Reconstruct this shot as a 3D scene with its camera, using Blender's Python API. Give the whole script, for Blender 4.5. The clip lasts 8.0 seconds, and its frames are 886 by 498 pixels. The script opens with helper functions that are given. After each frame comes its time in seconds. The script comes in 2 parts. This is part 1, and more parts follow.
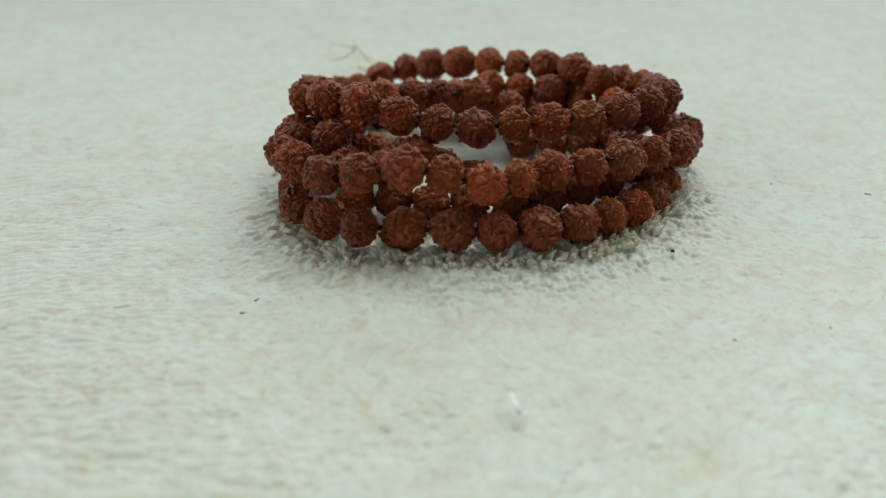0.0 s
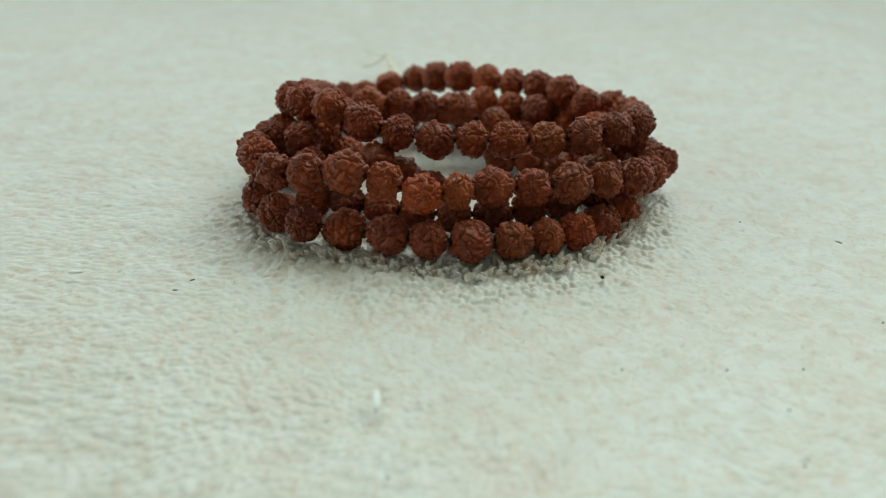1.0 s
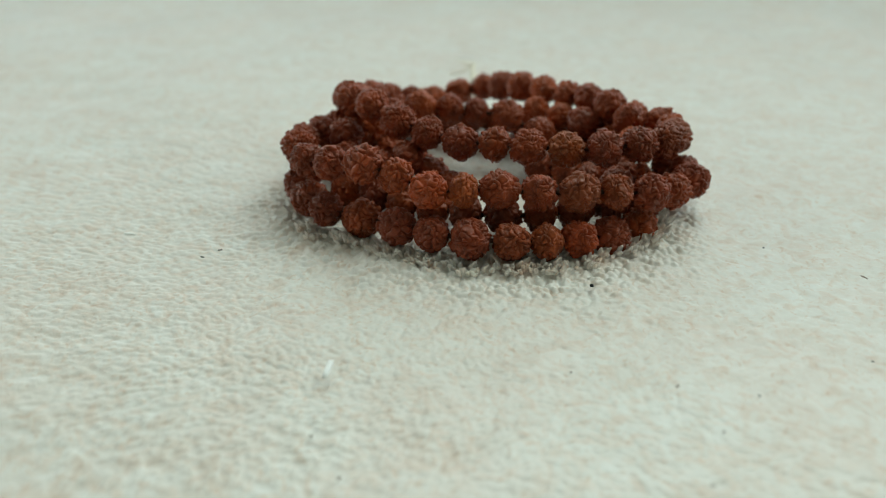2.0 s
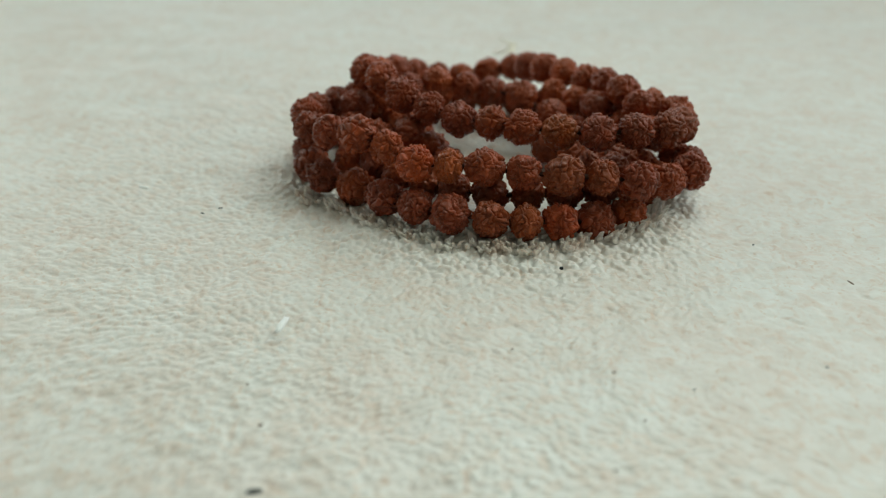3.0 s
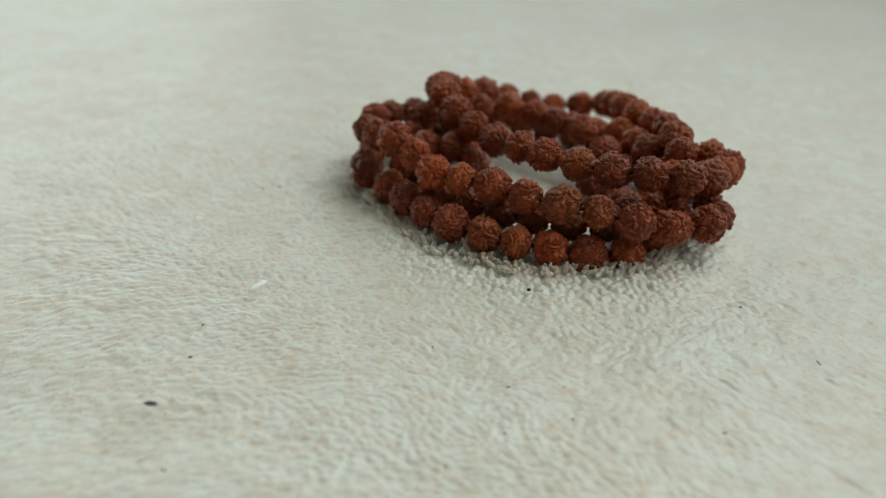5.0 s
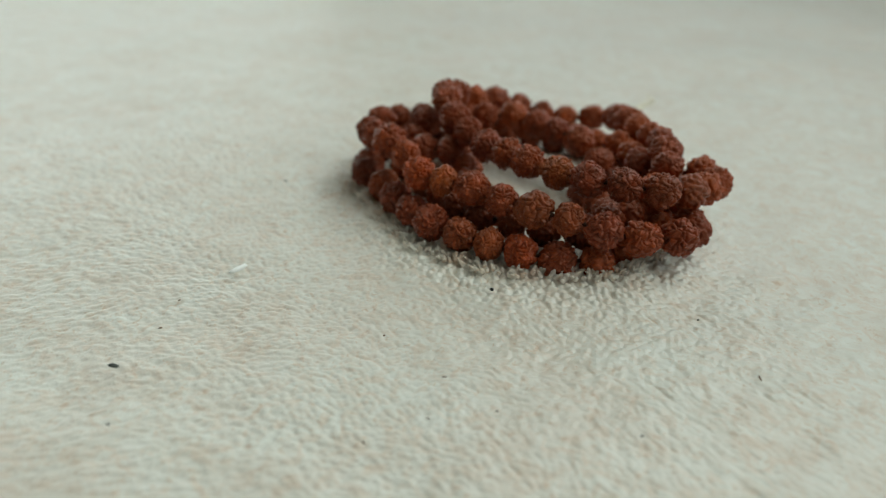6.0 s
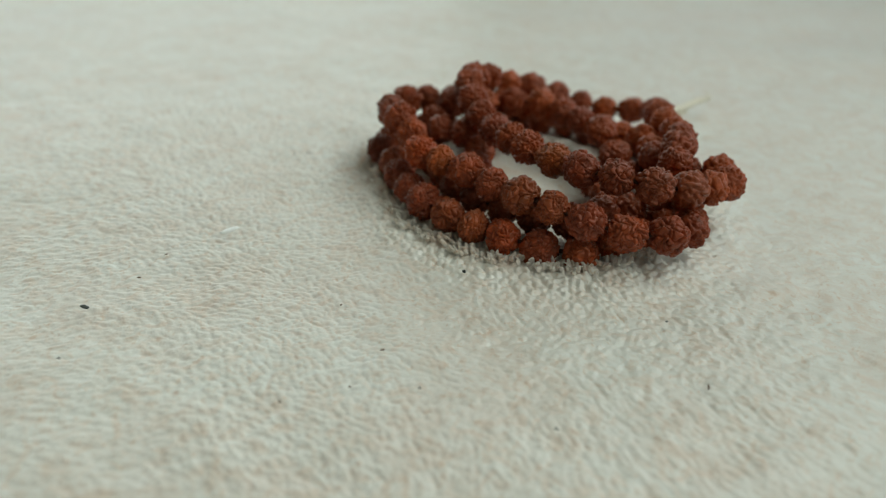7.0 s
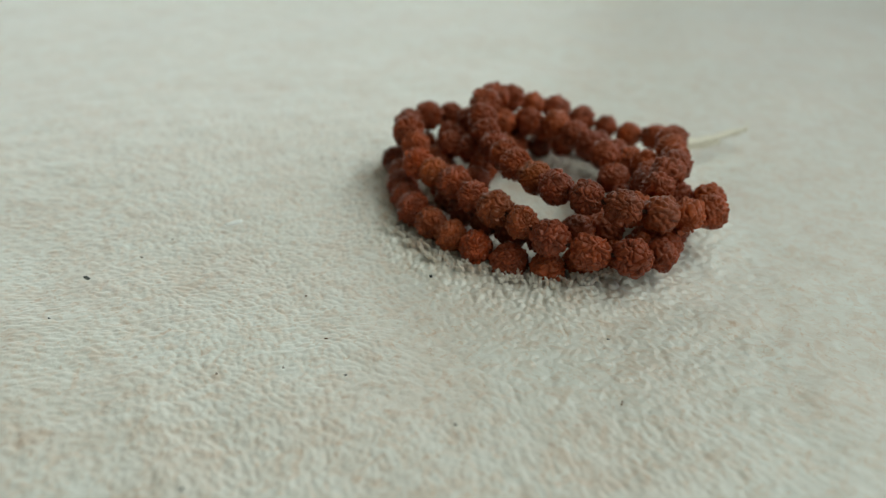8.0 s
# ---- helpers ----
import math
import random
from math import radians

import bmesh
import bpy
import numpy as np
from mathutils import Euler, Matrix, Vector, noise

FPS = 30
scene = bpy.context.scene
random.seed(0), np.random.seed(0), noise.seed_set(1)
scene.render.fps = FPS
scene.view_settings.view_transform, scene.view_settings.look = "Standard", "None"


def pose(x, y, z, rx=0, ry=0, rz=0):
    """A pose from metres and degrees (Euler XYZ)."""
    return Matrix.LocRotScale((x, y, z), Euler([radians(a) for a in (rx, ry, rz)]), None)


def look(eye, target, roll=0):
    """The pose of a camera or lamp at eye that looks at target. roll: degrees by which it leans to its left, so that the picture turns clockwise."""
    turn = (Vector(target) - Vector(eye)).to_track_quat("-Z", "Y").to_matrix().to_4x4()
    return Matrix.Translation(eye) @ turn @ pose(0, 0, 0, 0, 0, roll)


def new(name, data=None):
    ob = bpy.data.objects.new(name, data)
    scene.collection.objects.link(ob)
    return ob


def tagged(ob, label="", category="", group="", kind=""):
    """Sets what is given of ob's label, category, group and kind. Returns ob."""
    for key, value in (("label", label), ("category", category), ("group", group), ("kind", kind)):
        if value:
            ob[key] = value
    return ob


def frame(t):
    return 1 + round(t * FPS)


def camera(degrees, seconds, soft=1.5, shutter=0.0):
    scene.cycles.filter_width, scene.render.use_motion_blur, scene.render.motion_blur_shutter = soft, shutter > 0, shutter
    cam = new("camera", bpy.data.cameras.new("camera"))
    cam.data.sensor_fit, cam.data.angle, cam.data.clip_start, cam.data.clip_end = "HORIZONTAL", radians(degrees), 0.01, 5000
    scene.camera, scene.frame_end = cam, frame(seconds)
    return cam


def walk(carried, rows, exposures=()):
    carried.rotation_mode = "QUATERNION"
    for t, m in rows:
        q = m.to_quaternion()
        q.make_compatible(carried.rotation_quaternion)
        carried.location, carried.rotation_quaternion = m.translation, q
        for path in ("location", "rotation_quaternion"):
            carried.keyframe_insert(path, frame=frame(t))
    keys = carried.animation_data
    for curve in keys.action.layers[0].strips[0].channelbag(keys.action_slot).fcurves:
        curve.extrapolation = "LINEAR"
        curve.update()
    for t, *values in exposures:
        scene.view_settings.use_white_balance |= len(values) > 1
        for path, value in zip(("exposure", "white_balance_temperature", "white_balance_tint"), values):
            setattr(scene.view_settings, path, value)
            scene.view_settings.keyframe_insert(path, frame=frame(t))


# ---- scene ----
cam = camera(57.88, 8.0, 1.15)
PATH = [
    (0, (0.00930, 0.00754, 0.09621), (0.00913, 0.43595, -0.16159), -0.05),
    (0.5, (0.03091, 0.00527, 0.09763), (0.00012, 0.43283, -0.15975), 0.69),
    (1, (0.05256, 0.00463, 0.09920), (-0.02181, 0.42987, -0.15307), 0.81),
    (1.2, (0.06462, 0.00279, 0.09991), (-0.04148, 0.42530, -0.14550), -0.25),
    (2.3, (0.10193, 0.00932, 0.10035), (-0.08631, 0.40003, -0.14846), -0.05),
    (2.5, (0.10738, 0.01231, 0.10049), (-0.08870, 0.39741, -0.15101), 0.15),
    (3, (0.12329, 0.01554, 0.10026), (-0.10686, 0.37968, -0.15359), -0.47),
    (3.5, (0.13850, 0.02052, 0.09984), (-0.11922, 0.36420, -0.15601), -0.70),
    (4, (0.15321, 0.02971, 0.10138), (-0.13519, 0.35610, -0.14418), 0.97),
    (4.5, (0.16756, 0.03790, 0.10147), (-0.15387, 0.33393, -0.14153), 0.48),
    (5, (0.17883, 0.04482, 0.10192), (-0.16553, 0.31838, -0.13596), 0.83),
    (5.2, (0.18308, 0.04436, 0.10437), (-0.16343, 0.31648, -0.13203), 1.16),
    (6.5, (0.21281, 0.08039, 0.10122), (-0.18461, 0.27607, -0.13066), 1.20),
    (7, (0.22057, 0.09584, 0.10053), (-0.18866, 0.25794, -0.13665), 1.37),
    (7.5, (0.23042, 0.11636, 0.10160), (-0.19074, 0.24842, -0.13332), 1.48),
    (8, (0.24272, 0.13105, 0.10244), (-0.19447, 0.21936, -0.12354), 1.19),
]
EXPOSURES = [(0, -0.06, 6250, 6), (1.2, -0.03, 6250, 5), (2.5, -0.07, 6400, 11), (4, -0.18, 6450, 12), (6.5, -0.30, 6500, 12), (8, -0.36, 6500, 12)]
walk(cam, [(t, look(eye, target, roll)) for t, eye, target, roll in PATH], EXPOSURES)

# ---- lens ----
cam.data.dof.use_dof = True
cam.data.dof.focus_distance = 0.193
cam.data.dof.aperture_fstop = 8.8

# ---- daylight through windows added out of view ----
world = bpy.data.worlds.new("daylight")
scene.world = world
world.use_nodes = True
wn = world.node_tree.nodes
sky = wn.new("ShaderNodeTexSky")
sky.sky_type = "NISHITA"
sky.sun_disc = False
sky.sun_elevation = radians(35)
sky.sun_rotation = radians(200)
world.node_tree.links.new(sky.outputs[0], wn["Background"].inputs[0])
wn["Background"].inputs[1].default_value = 0.1

ROOM_W, ROOM_E, ROOM_S, ROOM_N, ROOM_H = -1.5, 3.1, -2.3, 0.90, 2.8
WIN_X, WIN_Z, WIN_WIDE, WIN_HIGH = 0.95, 1.75, 2.9, 1.80
SIDE_Y, SIDE_Z, SIDE_WIDE, SIDE_HIGH = -0.08, 0.45, 1.86, 0.6


LOW_X, LOW_Z, LOW_WIDE, LOW_HIGH = -0.08, 0.45, 2.8, 0.60


def added_window_light(wide, high, watts, at):
    day = bpy.data.lights.new("added_window_light", "AREA")
    day.shape, day.size, day.size_y = "RECTANGLE", wide, high
    day.energy, day.color = watts, (0.90, 1.0, 0.87)
    new("added_window_light", day).matrix_world = at


added_window_light(WIN_WIDE, WIN_HIGH, 70.0, pose(WIN_X, ROOM_N + 0.05, WIN_Z, -90, 0, 0))
# Low west and north lights, added to brighten the far fleece.
added_window_light(SIDE_WIDE, SIDE_HIGH, 9.0, pose(ROOM_W - 0.05, SIDE_Y, SIDE_Z, -90, 0, 90))
added_window_light(LOW_WIDE, LOW_HIGH, 5.0, pose(LOW_X, ROOM_N + 0.05, LOW_Z, -90, 0, 0))


# ---- materials ----
def material(name, colour, rough=0.6, spec=0.3):
    m = bpy.data.materials.new(name)
    m.use_nodes = True
    b = m.node_tree.nodes["Principled BSDF"]
    b.inputs["Base Color"].default_value = (*colour, 1)
    b.inputs["Roughness"].default_value = rough
    b.inputs["Specular IOR Level"].default_value = spec
    return m, m.node_tree, b


def node(tree, kind, **sockets):
    n = tree.nodes.new(kind)
    for key, value in sockets.items():
        n.inputs[key.replace("_", " ")].default_value = value
    return n


def ramp(tree, source, stops):
    r = tree.nodes.new("ShaderNodeValToRGB")
    r.color_ramp.elements[0].position, r.color_ramp.elements[0].color = stops[0][0], (*stops[0][1], 1)
    r.color_ramp.elements[1].position, r.color_ramp.elements[1].color = stops[-1][0], (*stops[-1][1], 1)
    for p, c in stops[1:-1]:
        r.color_ramp.elements.new(p).color = (*c, 1)
    tree.links.new(source, r.inputs[0])
    return r.outputs[0]


def blend(tree, factor, a, b, mode="MIX"):
    m = tree.nodes.new("ShaderNodeMix")
    m.data_type, m.blend_type = "RGBA", mode
    for socket, value in ((m.inputs[0], factor), (m.inputs[6], a), (m.inputs[7], b)):
        if isinstance(value, bpy.types.NodeSocket):
            tree.links.new(value, socket)
        else:
            socket.default_value = value
    return m.outputs[2]


def bump(tree, shader, height, strength, distance):
    b = node(tree, "ShaderNodeBump", Strength=strength, Distance=distance)
    tree.links.new(height, b.inputs["Height"])
    tree.links.new(b.outputs[0], shader.inputs["Normal"])


def seed_shell():
    """Dry, wrinkled seed shell: red-brown, each seed a little different, with paler worn crests."""
    m, tree, b = material("seed_shell", (0.22, 0.07, 0.04), 0.42, 0.32)
    place = tree.nodes.new("ShaderNodeTexCoord")
    info = tree.nodes.new("ShaderNodeObjectInfo")
    big = node(tree, "ShaderNodeTexNoise", Scale=1.7, Detail=3.0)
    fine = node(tree, "ShaderNodeTexNoise", Scale=13.0, Detail=5.0, Roughness=0.7)
    for n in (big, fine):
        tree.links.new(place.outputs["Object"], n.inputs["Vector"])
    hue = ramp(tree, info.outputs["Random"], [(0.0, (0.23, 0.042, 0.0135)), (0.5, (0.305, 0.057, 0.0145)), (1.0, (0.38, 0.074, 0.0165))])
    tone = ramp(tree, big.outputs[0], [(0.3, (0.70, 0.72, 0.76)), (0.7, (1.18, 1.14, 1.10))])
    grain = ramp(tree, fine.outputs[0], [(0.3, (0.80, 0.77, 0.75)), (0.55, (1.0, 1.0, 1.0)), (0.8, (1.16, 1.18, 1.20))])
    colour = blend(tree, 1.0, blend(tree, 1.0, hue, tone, "MULTIPLY"), grain, "MULTIPLY")
    colour = blend(tree, 1.0, colour, info.outputs["Color"], "MULTIPLY")
    tree.links.new(colour, b.inputs["Base Color"])
    tree.links.new(ramp(tree, fine.outputs[0], [(0.3, (0.30, 0.30, 0.30)), (0.8, (0.45, 0.45, 0.45))]), b.inputs["Roughness"])
    bump(tree, b, fine.outputs[0], 0.15, 0.04)
    return m


def fleece(name, light, warm, scale, relief, airy=0.0):
    """Plush fleece: off-white pile with broad, faintly pinker and greyer patches."""
    m, tree, b = material(name, light, 0.46, 1.0)
    place = tree.nodes.new("ShaderNodeTexCoord")
    big = node(tree, "ShaderNodeTexNoise", Scale=scale, Detail=3.0, Roughness=0.6)
    mid = node(tree, "ShaderNodeTexNoise", Scale=scale * 5, Detail=4.0, Roughness=0.6, Distortion=0.8)
    fine = node(tree, "ShaderNodeTexNoise", Scale=2600.0, Detail=3.0)
    for n in (big, mid, fine):
        tree.links.new(place.outputs["Object"], n.inputs["Vector"])
    base = blend(tree, ramp(tree, big.outputs[0], [(0.35, (0, 0, 0)), (0.68, (1, 1, 1))]), (*light, 1), (*warm, 1))
    tone = ramp(tree, mid.outputs[0], [(0.32, (0.93, 0.895, 0.865)), (0.6, (1.02, 1.02, 1.02))])
    fleck = node(tree, "ShaderNodeTexNoise", Scale=190.0, Detail=4.0, Roughness=0.62, Distortion=1.4)
    tree.links.new(place.outputs["Object"], fleck.inputs["Vector"])
    blush = ramp(tree, fleck.outputs[0], [(0.46, (1, 1, 1)), (0.66, (0.95, 0.85, 0.79))])
    dash = node(tree, "ShaderNodeTexNoise", Scale=430.0, Detail=2.0, Roughness=0.5, Distortion=1.8)
    tree.links.new(place.outputs["Object"], dash.inputs["Vector"])
    backing = ramp(tree, dash.outputs[0], [(0.60, (1, 1, 1)), (0.70, (0.92, 0.81, 0.73))])
    colour = blend(tree, 1.0, blend(tree, 1.0, base, tone, "MULTIPLY"), blend(tree, 1.0, blush, backing, "MULTIPLY"), "MULTIPLY")
    tree.links.new(colour, b.inputs["Base Color"])
    b.inputs["Sheen Weight"].default_value = 1.0
    b.inputs["Sheen Roughness"].default_value = 0.20
    clump = node(tree, "ShaderNodeTexNoise", Scale=620.0, Detail=2.0, Distortion=1.2)
    tree.links.new(place.outputs["Object"], clump.inputs["Vector"])
    bump(tree, b, blend(tree, 0.35, clump.outputs[0], fine.outputs[0]), relief, 0.0006)
    if airy:
        through_light = tree.nodes.new("ShaderNodeBsdfTranslucent")
        tree.links.new(colour, through_light.inputs[0])
        mix = node(tree, "ShaderNodeMixShader", Fac=airy)
        tree.links.new(b.outputs[0], mix.inputs[1])
        tree.links.new(through_light.outputs[0], mix.inputs[2])
        tree.links.new(mix.outputs[0], tree.nodes["Material Output"].inputs[0])
    return m


def plain(name, colour, rough, spec, scale, depth=0.25, relief=0.0003):
    m, tree, b = material(name, colour, rough, spec)
    place = tree.nodes.new("ShaderNodeTexCoord")
    n = node(tree, "ShaderNodeTexNoise", Scale=scale, Detail=5.0)
    tree.links.new(place.outputs["Object"], n.inputs["Vector"])
    tone = ramp(tree, n.outputs[0], [(0.3, (1 - depth,) * 3), (0.7, (1 + depth * 0.4,) * 3)])
    tree.links.new(blend(tree, 1.0, (*colour, 1), tone, "MULTIPLY"), b.inputs["Base Color"])
    bump(tree, b, n.outputs[0], 0.4, relief)
    return m


SEED = seed_shell()
FLEECE = fleece("fleece", (0.73, 0.73, 0.695), (0.72, 0.675, 0.625), 30.0, 0.3)
TUFT = fleece("fleece_tufts", (0.95, 0.95, 0.92), (0.94, 0.91, 0.88), 30.0, 0.1, 0.6)
CORD = plain("cord", (0.055, 0.022, 0.015), 0.8, 0.2, 900.0)
COTTON = plain("cotton_thread", (0.86, 0.80, 0.68), 0.85, 0.2, 1500.0)
SLIVER = plain("white_sliver", (0.95, 0.96, 0.95), 0.3, 0.7, 500.0, 0.08)
LINT_DARK = plain("dark_lint", (0.030, 0.034, 0.036), 0.8, 0.2, 1500.0)
LINT_GREY = plain("grey_lint", (0.10, 0.11, 0.105), 0.8, 0.2, 1800.0, 0.6)
LINT_BROWN = plain("brown_lint", (0.19, 0.12, 0.08), 0.8, 0.2, 1500.0)
PLASTER = plain("wall_paint", (0.28, 0.275, 0.25), 0.8, 0.2, 6.0, 0.06)
FRAME_PAINT = plain("window_paint", (0.8, 0.8, 0.78), 0.4, 0.4, 20.0, 0.05)


# ---- mesh helpers ----
def mesh_from(name, verts, faces, mat, smooth=True):
    me = bpy.data.meshes.new(name)
    me.from_pydata(verts, [], faces)
    me.materials.append(mat)
    if smooth:
        me.shade_smooth()
    me.update()
    return me


def part(name, me, parent, label=""):
    ob = new(name, me)
    ob.parent = parent
    return tagged(ob, label)


def boxes(name, spans, mat):
    """One mesh of axis-aligned boxes, each (low corner, high corner)."""
    bm = bmesh.new()
    for lo, hi in spans:
        mid = [(a + b) / 2 for a, b in zip(lo, hi)]
        bmesh.ops.create_cube(bm, size=1.0, matrix=Matrix.LocRotScale(mid, None, [b - a for a, b in zip(lo, hi)]))
    me = bpy.data.meshes.new(name)
    bm.to_mesh(me)
    bm.free()
    me.materials.append(mat)
    return me


def tube(name, points, radii, mat, sides=8):
    """A round, tapering strand along points."""
    pts = [Vector(p) for p in points]
    verts, faces = [], []
    side = Vector((0, 0, 1))
    for i, p in enumerate(pts):
        along = (pts[min(i + 1, len(pts) - 1)] - pts[max(i - 1, 0)]).normalized()
        u = along.cross(side)
        u = (u if u.length > 1e-4 else along.cross(Vector((1, 0, 0)))).normalized()
        v = along.cross(u)
        for k in range(sides):
            a = 2 * math.pi * k / sides
            verts.append(p + radii[i] * (math.cos(a) * u + math.sin(a) * v))
        if i:
            o = (i - 1) * sides
            faces += [(o + k, o + (k + 1) % sides, o + sides + (k + 1) % sides, o + sides + k) for k in range(sides)]
    faces += [tuple(range(sides)), tuple(range(len(verts) - sides, len(verts)))[::-1]]
    return mesh_from(name, verts, faces, mat)


def waves(seed, count, low, high):
    """A smooth random field on points, as a sum of plane waves."""
    r = np.random.RandomState(seed)
    k = r.normal(size=(count, 3))
    k *= (r.uniform(low, high, count) / np.linalg.norm(k, axis=1))[:, None]
    ph = r.uniform(0, 6.283, count)
    return lambda p: np.sin(p @ k.T + ph).sum(1) / math.sqrt(count / 2)


# ---- the room around, unseen, added to hold and dull the light ----
T = 0.12
WALL = "unseen dull grey painted wall added around the scene"
x0, x1, z0, z1 = WIN_X - WIN_WIDE / 2, WIN_X + WIN_WIDE / 2, WIN_Z - WIN_HIGH / 2, WIN_Z + WIN_HIGH / 2
tagged(new("wall_east", boxes("wall_east", [((ROOM_E, ROOM_S - T, 0), (ROOM_E + T, ROOM_N + T, ROOM_H))], PLASTER)), WALL, "wall", kind="structure")
tagged(new("wall_south", boxes("wall_south", [((ROOM_W, ROOM_S - T, 0), (ROOM_E, ROOM_S, ROOM_H))], PLASTER)), WALL, "wall", kind="structure")
y0, y1, s0, s1 = SIDE_Y - SIDE_WIDE / 2, SIDE_Y + SIDE_WIDE / 2, SIDE_Z - SIDE_HIGH / 2, SIDE_Z + SIDE_HIGH / 2
tagged(new("wall_west", boxes("wall_west", [
    ((ROOM_W - T, ROOM_S - T, 0), (ROOM_W, y0, ROOM_H)), ((ROOM_W - T, y1, 0), (ROOM_W, ROOM_N + T, ROOM_H)),
    ((ROOM_W - T, y0, 0), (ROOM_W, y1, s0)), ((ROOM_W - T, y0, s1), (ROOM_W, y1, ROOM_H))], PLASTER)), "unseen grey wall with an added window opening", "wall", kind="structure")
l0, l1, w0, w1 = LOW_X - LOW_WIDE / 2, LOW_X + LOW_WIDE / 2, LOW_Z - LOW_HIGH / 2, LOW_Z + LOW_HIGH / 2
tagged(new("wall_north", boxes("wall_north", [
    ((ROOM_W, ROOM_N, 0), (ROOM_E, ROOM_N + T, w0)), ((ROOM_W, ROOM_N, w0), (l0, ROOM_N + T, w1)), ((l1, ROOM_N, w0), (ROOM_E, ROOM_N + T, w1)),
    ((ROOM_W, ROOM_N, w1), (ROOM_E, ROOM_N + T, z0)), ((ROOM_W, ROOM_N, z0), (x0, ROOM_N + T, z1)), ((x1, ROOM_N, z0), (ROOM_E, ROOM_N + T, z1)),
    ((ROOM_W, ROOM_N, z1), (ROOM_E, ROOM_N + T, ROOM_H))], PLASTER)), "unseen grey-beige wall with two added window openings", "wall", kind="structure")
tagged(new("ceiling", boxes("ceiling", [((ROOM_W - T, ROOM_S - T, ROOM_H), (ROOM_E + T, ROOM_N + T, ROOM_H + T))], PLASTER)), "unseen grey-beige ceiling added over the scene", "ceiling", kind="structure")
# Frames for the added lights; the two low windows are only fill.
for name, frame_boxes in (
        ("window_1", [((x0, ROOM_N + 0.07, z0), (x0 + 0.05, ROOM_N + 0.11, z1)), ((x1 - 0.05, ROOM_N + 0.07, z0), (x1, ROOM_N + 0.11, z1)),
                      ((x0 + 0.05, ROOM_N + 0.07, z0), (x1 - 0.05, ROOM_N + 0.11, z0 + 0.05)), ((x0 + 0.05, ROOM_N + 0.07, z1 - 0.05), (x1 - 0.05, ROOM_N + 0.11, z1))]),
        ("fill_window_west", [((ROOM_W - 0.11, y0, s0), (ROOM_W - 0.07, y0 + 0.05, s1)), ((ROOM_W - 0.11, y1 - 0.05, s0), (ROOM_W - 0.07, y1, s1)),
                      ((ROOM_W - 0.11, y0 + 0.05, s0), (ROOM_W - 0.07, y1 - 0.05, s0 + 0.05)), ((ROOM_W - 0.11, y0 + 0.05, s1 - 0.05), (ROOM_W - 0.07, y1 - 0.05, s1))]),
        ("fill_window_north", [((l0, ROOM_N + 0.07, w0), (l0 + 0.05, ROOM_N + 0.11, w1)), ((l1 - 0.05, ROOM_N + 0.07, w0), (l1, ROOM_N + 0.11, w1)),
                      ((l0 + 0.05, ROOM_N + 0.07, w0), (l1 - 0.05, ROOM_N + 0.11, w0 + 0.05)), ((l0 + 0.05, ROOM_N + 0.07, w1 - 0.05), (l1 - 0.05, ROOM_N + 0.11, w1))])):
    window = tagged(new(name), "plain white frame of a window added out of view", "window", kind="structure")
    part("window_frame", boxes("window_frame", frame_boxes, FRAME_PAINT), window)


# ---- how the bracelet lies ----
# Bead centres in millimetres, strand by strand along the cord.
LOWER = [
    (-25.8, 177.8, 6.3), (-18.1, 170.7, 6.5), (-9.6, 165.3, 7.1), (0.3, 166.5, 5.9), (11.3, 164.6, 6.6), (21.3, 164.2, 6.8), (31.2, 164.7, 7.0),
    (40.6, 168.4, 6.3), (48.2, 172.7, 5.7), (55.1, 177.9, 5.4), (61.0, 185.8, 3.7), (66.2, 194.8, 3.1), (65.0, 204.1, 4.0), (64.1, 213.4, 4.0),
    (60.8, 222.2, 4.0), (53.8, 228.3, 4.0), (51.0, 237.2, 4.0), (43.5, 242.8, 4.0), (35.0, 246.6, 5.1), (25.8, 247.8, 5.0), (16.5, 248.3, 5.0),
    (7.2, 247.4, 5.0), (-1.8, 245.0, 5.1), (-10.4, 241.5, 4.4), (-17.9, 236.1, 5.1), (-23.7, 228.8, 5.0), (-22.6, 219.6, 5.0), (-25.2, 211.4, 5.1),
    (-26.6, 202.9, 5.5), (-27.1, 194.4, 6.0), (-27.2, 186.0, 6.5),
]
MIDDLE = [
    (-30.0, 188.0, 15.4), (-25.5, 179.2, 17.0), (-18.1, 171.3, 17.2), (-9.6, 169.1, 18.6), (0.7, 168.1, 20.2), (9.7, 168.9, 18.5), (18.9, 168.1, 16.4),
    (26.7, 171.3, 16.4), (34.4, 176.2, 15.8), (43.7, 179.3, 15.4), (52.7, 183.4, 15.3), (60.9, 188.5, 14.6), (68.2, 194.1, 13.2), (72.5, 203.4, 10.6),
    (75.5, 213.7, 9.8), (72.8, 222.9, 8.5), (66.8, 227.5, 8.0), (58.8, 231.3, 11.0), (49.5, 231.2, 11.9), (40.8, 232.6, 14.8), (32.0, 237.6, 13.8),
    (23.2, 239.8, 13.6), (13.8, 238.3, 11.3), (4.6, 237.3, 11.2), (-4.1, 233.9, 11.4), (-11.4, 228.0, 11.9), (-17.1, 220.6, 12.6), (-21.9, 212.6, 13.5),
    (-29.1, 206.6, 13.4), (-29.3, 197.3, 14.4),
]
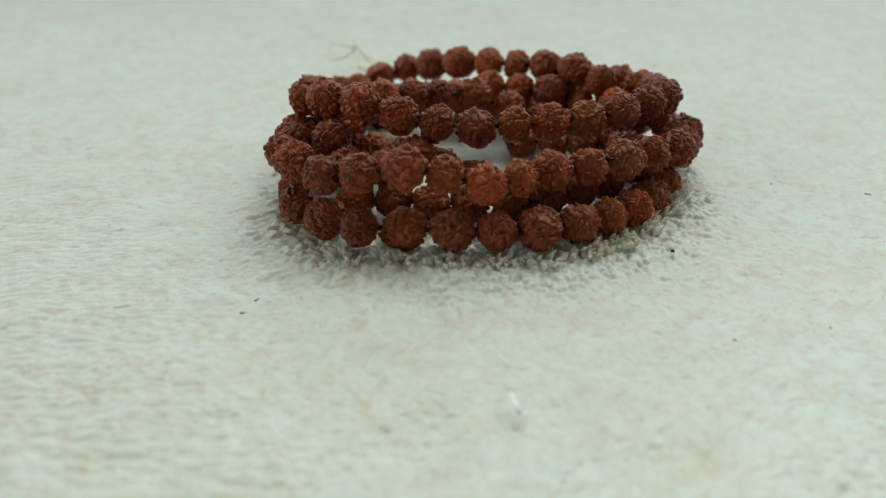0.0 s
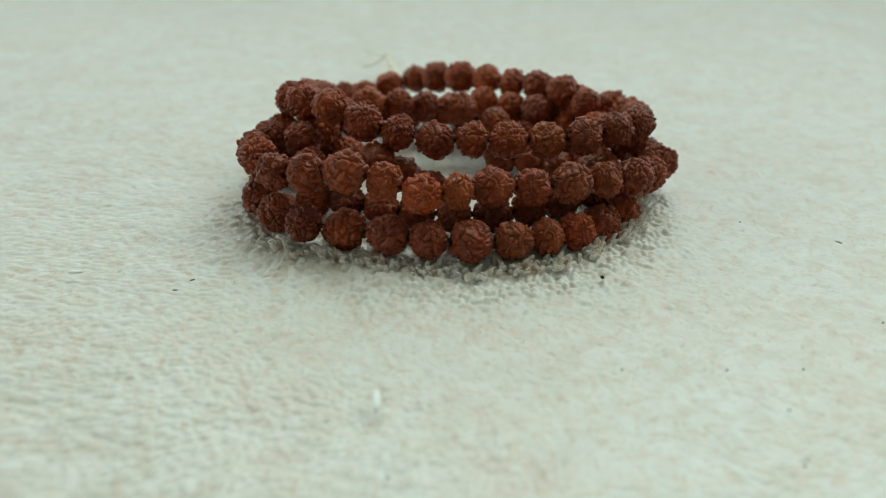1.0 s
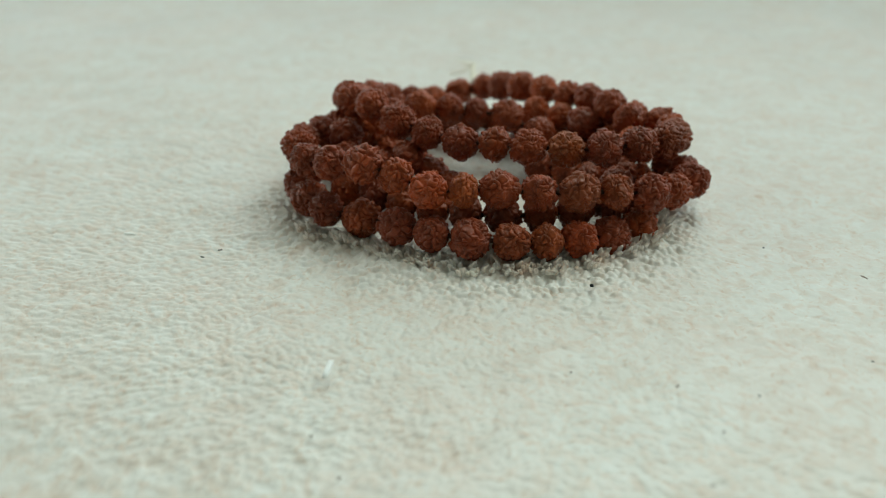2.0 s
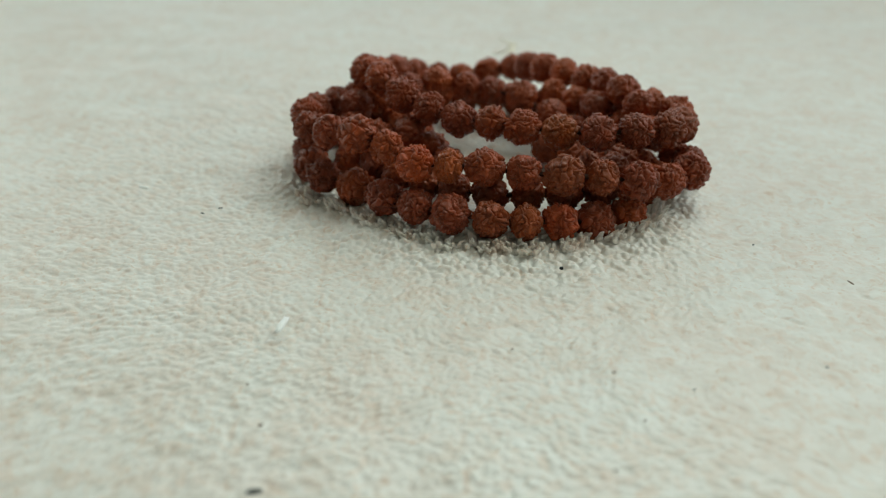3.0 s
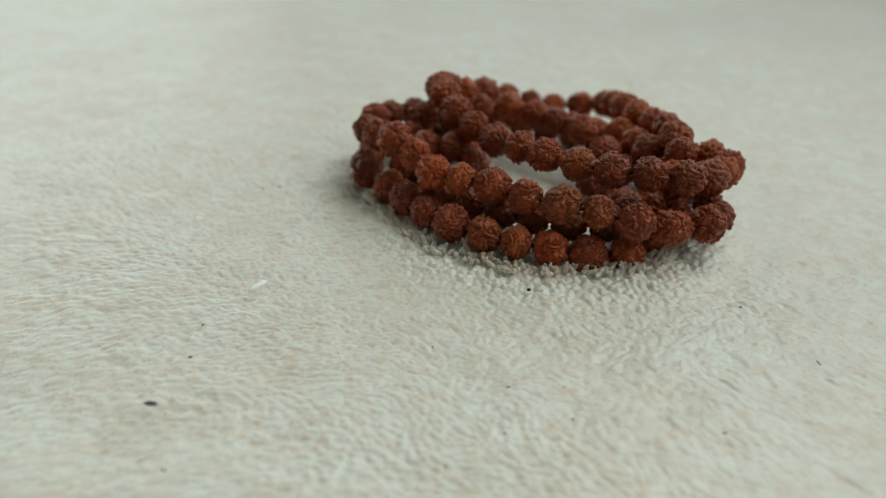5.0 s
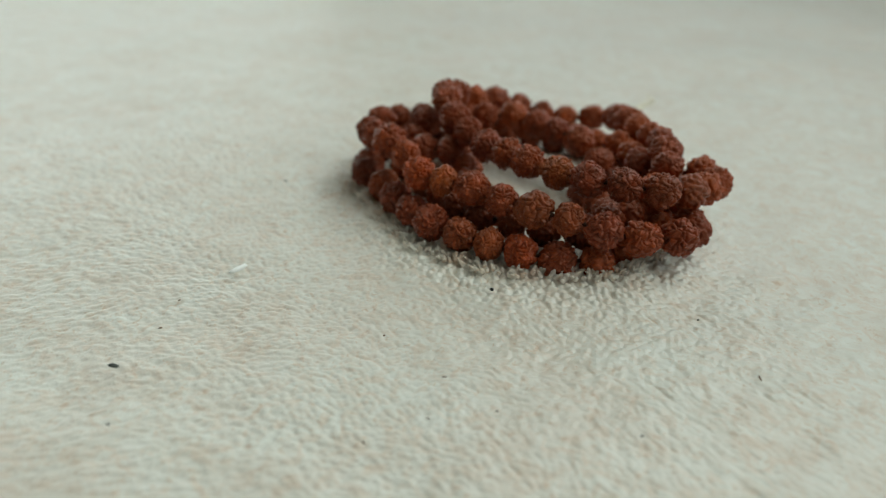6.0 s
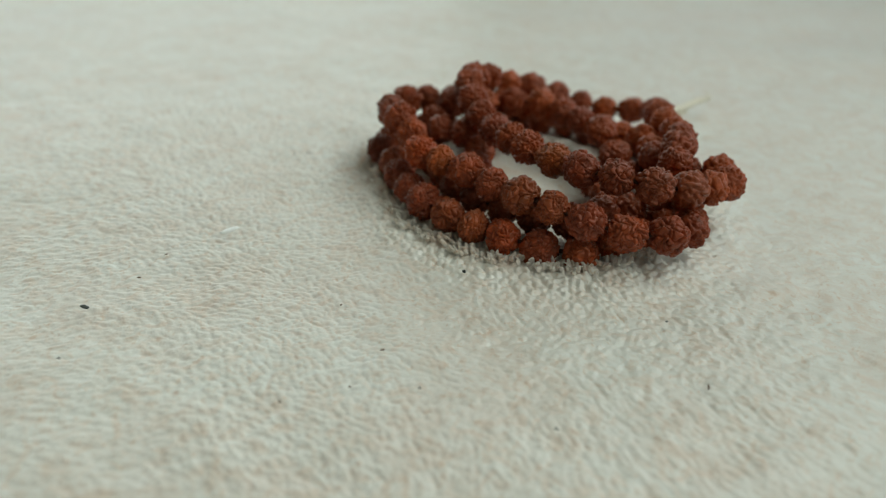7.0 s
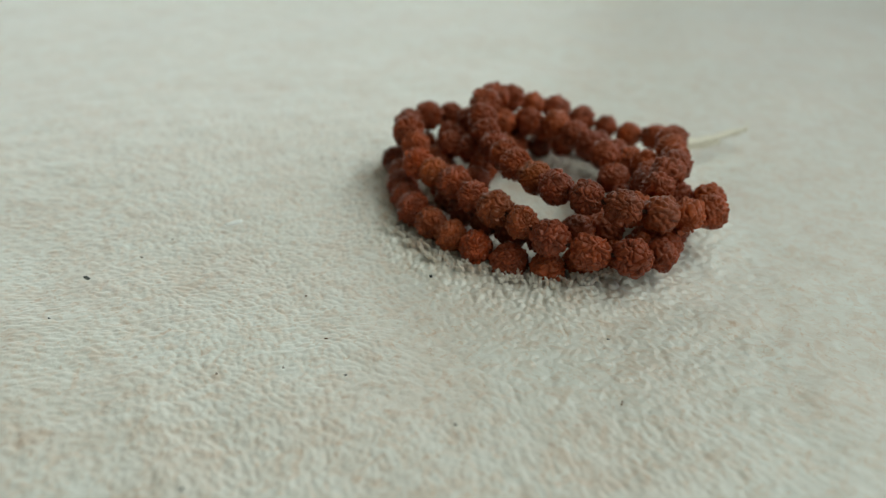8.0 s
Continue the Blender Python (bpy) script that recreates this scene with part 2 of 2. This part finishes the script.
UPPER_BACK = [
    (57.6, 221.5, 14.6), (54.4, 228.9, 19.3), (47.5, 234.7, 20.6), (39.7, 241.1, 19.7), (31.7, 244.6, 18.8), (23.3, 247.3, 18.4), (14.3, 251.5, 17.3),
    (5.5, 257.1, 14.8), (-2.5, 260.9, 12.3), (-11.1, 258.4, 10.2), (-17.7, 251.5, 9.2), (-22.5, 244.3, 10.6), (-26.7, 236.5, 12.6), (-28.2, 226.9, 16.7),
    (-27.4, 217.5, 19.0), (-26.4, 208.9, 21.7), (-20.3, 201.2, 24.4), (-11.2, 195.6, 25.5),
]
UPPER_FRONT = [
    (-1.5, 192.6, 23.1), (7.8, 191.6, 21.3), (17.2, 192.2, 20.0), (26.9, 192.6, 20.6), (35.8, 193.6, 20.8), (45.3, 196.6, 20.5), (54.5, 199.3, 21.2),
    (62.4, 205.3, 21.3), (68.4, 212.7, 20.4), (68.4, 223.2, 18.0), (66.3, 232.5, 16.2), (61.9, 241.2, 14.6), (53.3, 245.2, 14.2), (46.1, 239.7, 12.2),
    (42.6, 233.8, 5.9), (37.2, 226.8, 8.6), (28.5, 227.0, 11.7), (17.8, 227.9, 15.5), (8.4, 226.1, 16.1), (0.6, 223.8, 16.7), (-7.7, 219.9, 18.0),
    (-13.0, 212.3, 17.2), (-16.8, 203.0, 16.2), (-18.6, 192.5, 16.5), (-14.0, 184.9, 13.4), (-12.0, 180.5, 5.6),
]
INNER_LOW = [
    (-2.8, 179.8, 6.4), (6.4, 178.0, 6.6), (15.7, 177.3, 6.8), (25.0, 176.8, 7.0), (34.3, 179.4, 7.0), (42.8, 183.8, 7.2), (50.4, 189.3, 7.0),
    (57.8, 196.0, 8.3), (57.5, 205.4, 9.4), (56.5, 214.5, 8.5),
]
INNER_FALL = [
    (-15.2, 208.2, 7.7), (-8.7, 201.8, 9.5), (0.4, 196.8, 10.8), (9.0, 191.0, 10.0), (17.1, 186.5, 9.0),
]
INNER_LINK = [(3.4, 188.0, 14.4), (-4.3, 183.2, 13.6)]
INNER_BACK = [(48.5, 213.5, 6.0), (40.5, 217.0, 5.2), (31.5, 219.3, 4.7)]


# ---- the fleece blanket ----
MID = np.array((0.020, 0.207))
FOOT = np.array(LOWER)[:, :2] * 0.001
swell = waves(5, 14, 30, 90)
ripple = waves(6, 14, 150, 420)


def pressed(x, y, reach=0.0042):
    """1 along the groove that the lowest beads press into the pile, falling off to 0 beside it."""
    d = np.full(x.shape, 9.0)
    for fx, fy in FOOT:
        d = np.minimum(d, np.hypot(x - fx, y - fy))
    return np.exp(-(np.maximum(d - 0.006, 0) / reach) ** 2)


def blanket_height(x, y):
    """Height of the backing: gentle swells, pressed flat under the bracelet."""
    p = np.stack([x, y, np.zeros_like(x)], 1)
    away = np.hypot(x - MID[0], y - MID[1])
    free = np.clip((away - 0.055) / 0.10, 0.15, 1.0)
    return -0.0008 + free * 0.0007 * swell(p) + 0.00018 * ripple(p)


turn_field = waves(7, 16, 60, 190)
turn_small = waves(8, 18, 300, 900)


def big_mesh(name, verts, faces, mat):
    me = bpy.data.meshes.new(name)
    me.vertices.add(len(verts))
    me.vertices.foreach_set("co", verts.astype(np.float32).ravel())
    me.loops.add(faces.size)
    me.loops.foreach_set("vertex_index", faces.astype(np.int32).ravel())
    me.polygons.add(len(faces))
    me.polygons.foreach_set("loop_start", (np.arange(len(faces)) * 3).astype(np.int32))
    me.update(calc_edges=True)
    me.materials.append(mat)
    me.shade_smooth()
    return me


def nap(x, y):
    """Direction in which the pile lies, swirl by swirl."""
    p = np.stack([x, y, np.zeros(x.size)], 1)
    return -0.35 + 0.75 * turn_field(p) + 0.45 * turn_small(p)


def lumps(x, y, step, seed, upright):
    """Overlapping rounded tuft heads, longer along the nap: 0 in the gaps to about 1 on the heads."""
    r = np.random.RandomState(seed)
    jit = r.uniform(0.08, 0.92, (64, 64, 2))
    lift, broad = r.uniform(0.45, 1.0, (64, 64)), r.uniform(0.8, 1.25, (64, 64))
    yaw = nap(x, y)
    c, s = np.cos(yaw), np.sin(yaw)
    ix, iy = np.floor(x / step).astype(int), np.floor(y / step).astype(int)
    total = np.zeros(x.size)
    for ox in (-2, -1, 0, 1, 2):
        for oy in (-2, -1, 0, 1, 2):
            jx, jy = (ix + ox) % 64, (iy + oy) % 64
            dx = x - (ix + ox + jit[jx, jy, 0]) * step
            dy = y - (iy + oy + jit[jx, jy, 1]) * step
            u, v = (dx * c + dy * s) / ((1.08 - 0.28 * upright) * step), (dy * c - dx * s) / (0.78 * step)
            dome = lift[jx, jy] * np.clip(1 - (u * u + v * v) / broad[jx, jy], 0, None)
            total += np.exp(13 * dome) - 1
    return np.log1p(total) / 13


def ground_sheet():
    n = 860
    s = np.linspace(-1, 1, n)
    bend = np.sign(s) * (0.14 * np.abs(s) + 2.3 * np.abs(s) ** 7)
    gx, gy = np.meshgrid(np.clip(0.045 + bend, ROOM_W, ROOM_E), np.clip(0.155 + bend, ROOM_S, ROOM_N))
    x, y = gx.ravel(), gy.ravel()
    far = np.maximum(np.abs(x - 0.045), np.abs(y - 0.155))
    fade = np.clip((0.22 - far) / 0.10, 0, 1)
    upright = pressed(x, y, 0.011)
    z = blanket_height(x, y) - 0.0008 + 0.0013 * upright
    z += fade * (0.00047 * lumps(x, y, 0.0014, 31, upright) + 0.0017 * upright * lumps(x, y, 0.0017, 33, 1.0) + 0.00043 * lumps(x, y, 0.0031, 32, 0.0))
    idx = np.arange(n * n).reshape(n, n)
    quads = np.stack([idx[:-1, :-1], idx[:-1, 1:], idx[1:, 1:], idx[1:, :-1]], -1).reshape(-1, 4)
    tris = np.concatenate([quads[:, [0, 1, 2]], quads[:, [0, 2, 3]]])
    return big_mesh("ground", np.stack([x, y, z], 1), tris, FLEECE)


tagged(new("ground", ground_sheet()), "cream plush fleece blanket spread flat over the floor", "blanket", kind="structure")


def pile_tufts(seed):
    """Loose white tufts that stand up where the lowest beads part the pile, bending away from them."""
    r = np.random.RandomState(seed)
    verts, faces = [], []
    rings, sides = 4, 6
    for fx, fy in FOOT[2:15]:
        side = np.array((fx, fy)) - MID
        out = math.atan2(side[1], side[0])
        for _ in range(34):
            a = out + r.normal(0, 0.55)
            d = r.uniform(0.0036, 0.0082)
            x, y = fx + d * math.cos(a), fy + d * math.sin(a)
            tall, wide = r.uniform(0.0013, 0.0024) * (1.15 - 60 * (d - 0.0036)), r.uniform(0.0008, 0.0014)
            lean, yaw = r.uniform(0.15, 0.75), a + r.normal(0, 0.5)
            start = len(verts)
            for k in range(rings):
                u = k / (rings - 1)
                push = tall * lean * u * u
                for q in range(sides):
                    b = 2 * math.pi * q / sides
                    w = 0.5 * wide * (1.0, 1.08, 0.95, 0.5)[k]
                    verts.append((x + push * math.cos(yaw) + w * math.cos(b), y + push * math.sin(yaw) + w * math.sin(b), 0.0014 + tall * u * (1 - 0.25 * lean * u)))
            verts.append((x + tall * lean * 1.1 * math.cos(yaw), y + tall * lean * 1.1 * math.sin(yaw), 0.0014 + tall * (1.08 - 0.25 * lean)))
            for k in range(rings - 1):
                for q in range(sides):
                    o, p = start + k * sides + q, start + k * sides + (q + 1) % sides
                    faces += [(o, p, p + sides), (o, p + sides, o + sides)]
            top = start + (rings - 1) * sides
            faces += [(top + q, top + (q + 1) % sides, top + sides) for q in range(sides)]
    return big_mesh("pile_tufts", np.array(verts), np.array(faces), TUFT)


tagged(new("pile_tufts", pile_tufts(3)), "loose white tufts of fleece standing against the lowest beads", "fleece pile", kind="stuff")


# ---- the seed beads ----
def bead_mesh(seed, level):
    """A round seed, its axis along z: rounded nubs parted by cracks, five shallow seams, and a pit at each end of the bore."""
    r = np.random.RandomState(seed)
    bm = bmesh.new()
    bmesh.ops.create_icosphere(bm, subdivisions=level, radius=1.0)
    me = bpy.data.meshes.new("bead")
    bm.to_mesh(me)
    bm.free()
    v = np.empty(len(me.vertices) * 3, np.float32)
    me.vertices.foreach_get("co", v)
    v = v.reshape(-1, 3).astype(float)
    q = v + 0.070 * np.stack([waves(seed * 3 + i, 14, 5, 13)(v) for i in range(3)], 1)
    q /= np.linalg.norm(q, axis=1)[:, None]
    count = int(r.choice((90, 108, 130, 155)))
    i = np.arange(count) + 0.5
    lat, lon = np.arccos(1 - 2 * i / count), 2.39996 * i
    cells = np.stack([np.sin(lat) * np.cos(lon), np.sin(lat) * np.sin(lon), np.cos(lat)], 1) + r.normal(0, 0.085, (count, 3))
    cells /= np.linalg.norm(cells, axis=1)[:, None]
    group = np.arange(count)
    gap = np.linalg.norm(cells[:, None] - cells[None], axis=2) + 9 * np.eye(count)
    for c in r.permutation(count)[:int(count * 0.40)]:
        group[c] = group[r.choice(np.argsort(gap[c])[:3])]
    d = np.linalg.norm(q[:, None] - cells[None], axis=2)
    near = np.argsort(d, axis=1)[:, :7]
    dist = np.take_along_axis(d, near, 1)
    own = group[near[:, 0]]
    other = group[near] != own[:, None]
    other[:, 6] = True
    second = dist[np.arange(len(v)), other.argmax(1)]
    e = np.clip((second - dist[:, 0] - 0.026) / 0.17, 0, 1)
    h = (1 - (1 - e) ** 2.4) * r.uniform(0.40, 1.20, count)[own]
    h += 0.13 * waves(seed + 50, 24, 8, 22)(v)
    turn = np.arctan2(v[:, 1], v[:, 0]) + 0.15 * waves(seed + 70, 5, 2, 5)(v)
    seam = np.abs(np.sin(2.5 * turn + r.uniform(0, 3)))
    h -= 0.40 * np.exp(-(seam / 0.09) ** 2)
    rad = 1 + 0.205 * h + 0.022 * waves(seed + 30, 9, 4, 8)(v) + 0.020 * waves(seed + 90, 5, 1, 3)(v)
    rad -= 0.16 * np.exp(-((1 - np.abs(v[:, 2])) / 0.02) ** 2)
    v *= (rad / np.percentile(rad, 90))[:, None]
    me.vertices.foreach_set("co", v.astype(np.float32).ravel())
    me.materials.append(SEED)
    me.shade_smooth()
    me.update()
    return me


FINE = [bead_mesh(s, 6) for s in range(1, 9)]
COARSE = [bead_mesh(s, 5) for s in range(11, 19)]

bracelet = tagged(new("bracelet"), "coiled strand of wrinkled red-brown seed beads lying on cream fleece", "bead bracelet")
bracelet.location = (MID[0], MID[1], 0)
home = Matrix.Translation((-MID[0], -MID[1], 0))
rng = random.Random(4)


# Per-bead tints; the dark one also puts shade into the inner strands' colour.
ORANGE, GREYISH, DARK_OR_SHADE = (1.25, 1.12, 0.92, 1), (0.88, 0.98, 1.0, 1), (0.80, 0.80, 0.80, 1)


def half_lengths(gaps, closed):
    """Half the length of each bead along the cord, so that neighbours just touch; like sizes where the gaps leave it open."""
    n = len(gaps) + (0 if closed else 1)
    a = np.zeros((len(gaps) + n, n))
    b = np.zeros(len(gaps) + n)
    for i, g in enumerate(gaps):
        a[i, i] = a[i, (i + 1) % n] = 1
        b[i] = g
    for i in range(n):
        a[len(gaps) + i, i], b[len(gaps) + i] = 0.35, 0.35 * 0.00465
    return np.clip(np.linalg.lstsq(a, b, rcond=None)[0], 0.0036, 0.0054)


def string_beads(centres, closed, shown=True, tints={}):
    pts = [Vector(c) * 0.001 for c in centres]
    n = len(pts)
    gaps = [(pts[(i + 1) % n] - pts[i]).length for i in range(n if closed else n - 1)]
    halves = half_lengths(gaps, closed)
    for i, p in enumerate(pts):
        a = pts[(i - 1) % n] if closed or i else p
        b = pts[(i + 1) % n] if closed or i < n - 1 else p
        along = (b - a).normalized()
        size = float(halves[i])
        wide = (0.00492 + 0.35 * (size - 0.00465)) * rng.uniform(0.965, 1.035)
        front = shown and p.y < 0.216
        me = (FINE if front else COARSE)[rng.randrange(8)]
        bead = part("bead", me, bracelet)
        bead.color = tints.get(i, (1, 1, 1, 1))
        turn = along.to_track_quat("Z", "Y").to_matrix().to_4x4() @ pose(0, 0, 0, 0, 0, rng.uniform(0, 360))
        bead.matrix_local = home @ Matrix.Translation(p) @ turn @ Matrix.Diagonal((wide, wide, size * 1.02, 1))
    line = pts + ([pts[0]] if closed else [])
    cord = part("cord", tube("cord", line, [0.0006] * len(line), CORD), bracelet, "thin dark cord through the beads")
    cord.matrix_local = home


string_beads(LOWER, True, tints={0: DARK_OR_SHADE, 1: DARK_OR_SHADE, 2: DARK_OR_SHADE, 3: DARK_OR_SHADE, 7: GREYISH, 8: GREYISH, 9: ORANGE})
string_beads(MIDDLE, True, tints={0: DARK_OR_SHADE, 2: DARK_OR_SHADE, 6: ORANGE, 7: (1.02, 1.16, 1.12, 1), 10: (0.95, 1.15, 1.1, 1), 11: GREYISH})
string_beads(UPPER_BACK + UPPER_FRONT, False, tints={21: DARK_OR_SHADE, 23: (0.9, 1.1, 1.1, 1), 25: DARK_OR_SHADE, 26: GREYISH, 27: GREYISH})
# Whole strand tinted darker, to paint in the shade inside the coil.
string_beads(INNER_LOW, False, False, {i: DARK_OR_SHADE for i in range(10)})
string_beads(INNER_FALL, False, False)
string_beads(INNER_LINK, False, False)
# Tinted darker too: painted shade under the upper strand.
string_beads(INNER_BACK, False, False, {i: DARK_OR_SHADE for i in range(3)})


def wander(points, per, shake, seed):
    """A loose line through points with small kinks."""
    rr = random.Random(seed)
    out = []
    for a, b in zip(points, points[1:]):
        a, b = Vector(a), Vector(b)
        out += [a.lerp(b, k / per) + Vector((rr.uniform(-1, 1), rr.uniform(-1, 1), rr.uniform(0, 1))) * shake for k in range(per)]
    return out + [Vector(points[-1])]


for seed, points, thick in (
        (1, [(-0.006, 0.263, 0.009), (-0.012, 0.276, 0.007), (-0.018, 0.290, 0.0072), (-0.022, 0.3005, 0.0075)], 0.0018),
        (2, [(-0.008, 0.267, 0.007), (-0.015, 0.280, 0.0042), (-0.021, 0.290, 0.0032)], 0.0014),
        (3, [(-0.022, 0.3005, 0.0075), (-0.028, 0.305, 0.006), (-0.034, 0.309, 0.0062)], 0.0005),
        (4, [(-0.022, 0.3005, 0.0075), (-0.027, 0.3005, 0.0035), (-0.033, 0.301, 0.0015)], 0.0005)):
    line = wander(points, 4, 0.0004, seed)
    tail = part("thread_tail", tube("thread_tail", line, [thick * (1 - 0.5 * i / len(line)) for i in range(len(line))], COTTON, 6), bracelet, "frayed cream cotton thread end")
    tail.matrix_local = home


# ---- specks and slivers on the pile ----
def chip(name, x, y, z, long, wide, thick, yaw, mat, label, category, seed, dip=0.0):
    """A small uneven flake, lying on the tips of the pile."""
    rr = random.Random(seed)
    bm = bmesh.new()
    bmesh.ops.create_icosphere(bm, subdivisions=2, radius=0.5)
    for vert in bm.verts:
        c = vert.co
        k = 1 + rr.uniform(-0.18, 0.18)
        vert.co = (c.x * long * k, (math.copysign(abs(c.y * 2) ** 0.6, c.y) / 2) * wide * k, c.z * thick * k)
    me = bpy.data.meshes.new(name)
    bm.to_mesh(me)
    bm.free()
    me.materials.append(mat)
    me.shade_smooth()
    ob = new(name, me)
    ob.matrix_world = pose(x, y, z, rr.uniform(-6, 6), dip + rr.uniform(-3, 3), yaw)
    return tagged(ob, label, category)


chip("white_sliver", 0.0217, 0.1130, 0.0017, 0.0058, 0.0015, 0.0011, -74, SLIVER, "small glossy white sliver lying on the fleece", "plastic sliver", 1, 4)
chip("white_sliver", -0.0570, 0.1430, 0.0010, 0.0036, 0.0009, 0.0007, 12, SLIVER, "thin white fibre fleck lying on the fleece", "fibre fleck", 5)
chip("dark_crumb", 0.0618, 0.1645, 0.0012, 0.0010, 0.0008, 0.0007, 20, LINT_DARK, "tiny black crumb on the fleece", "crumb", 2)
chip("dark_lint", 0.0480, 0.0768, 0.0007, 0.0026, 0.0010, 0.0006, 42, LINT_GREY, "small dark grey bit of lint on the fleece", "lint", 3)
for i, (x, y, long, mat) in enumerate((
        (-0.0317, 0.1411, 0.0014, LINT_GREY), (-0.0298, 0.1458, 0.0013, LINT_GREY), (0.0862, 0.1358, 0.0010, LINT_BROWN),
        (0.0660, 0.1320, 0.0006, LINT_BROWN), (0.1200, 0.1940, 0.0020, LINT_BROWN), (0.0960, 0.1260, 0.0006, LINT_BROWN),
        (0.0670, 0.0720, 0.0009, LINT_GREY), (0.0380, 0.0890, 0.0010, LINT_BROWN), (0.1010, 0.1390, 0.0006, LINT_GREY), (0.1300, 0.1080, 0.0013, LINT_GREY),
        (0.0960, 0.1120, 0.0008, LINT_BROWN), (0.1210, 0.1590, 0.0007, LINT_GREY), (0.0970, 0.2000, 0.0007, LINT_GREY), (0.0280, 0.0960, 0.0008, LINT_BROWN))):
    thin = 0.0004 if long < 0.0015 else 0.00035
    chip("dark_lint" if mat is LINT_GREY else "brown_lint", x, y, 0.0006, long, thin, 0.0003, 37.0 * i, mat,
         "tiny dark speck of lint on the fleece" if mat is LINT_GREY else "tiny brown shred of lint on the fleece", "lint", 10 + i)
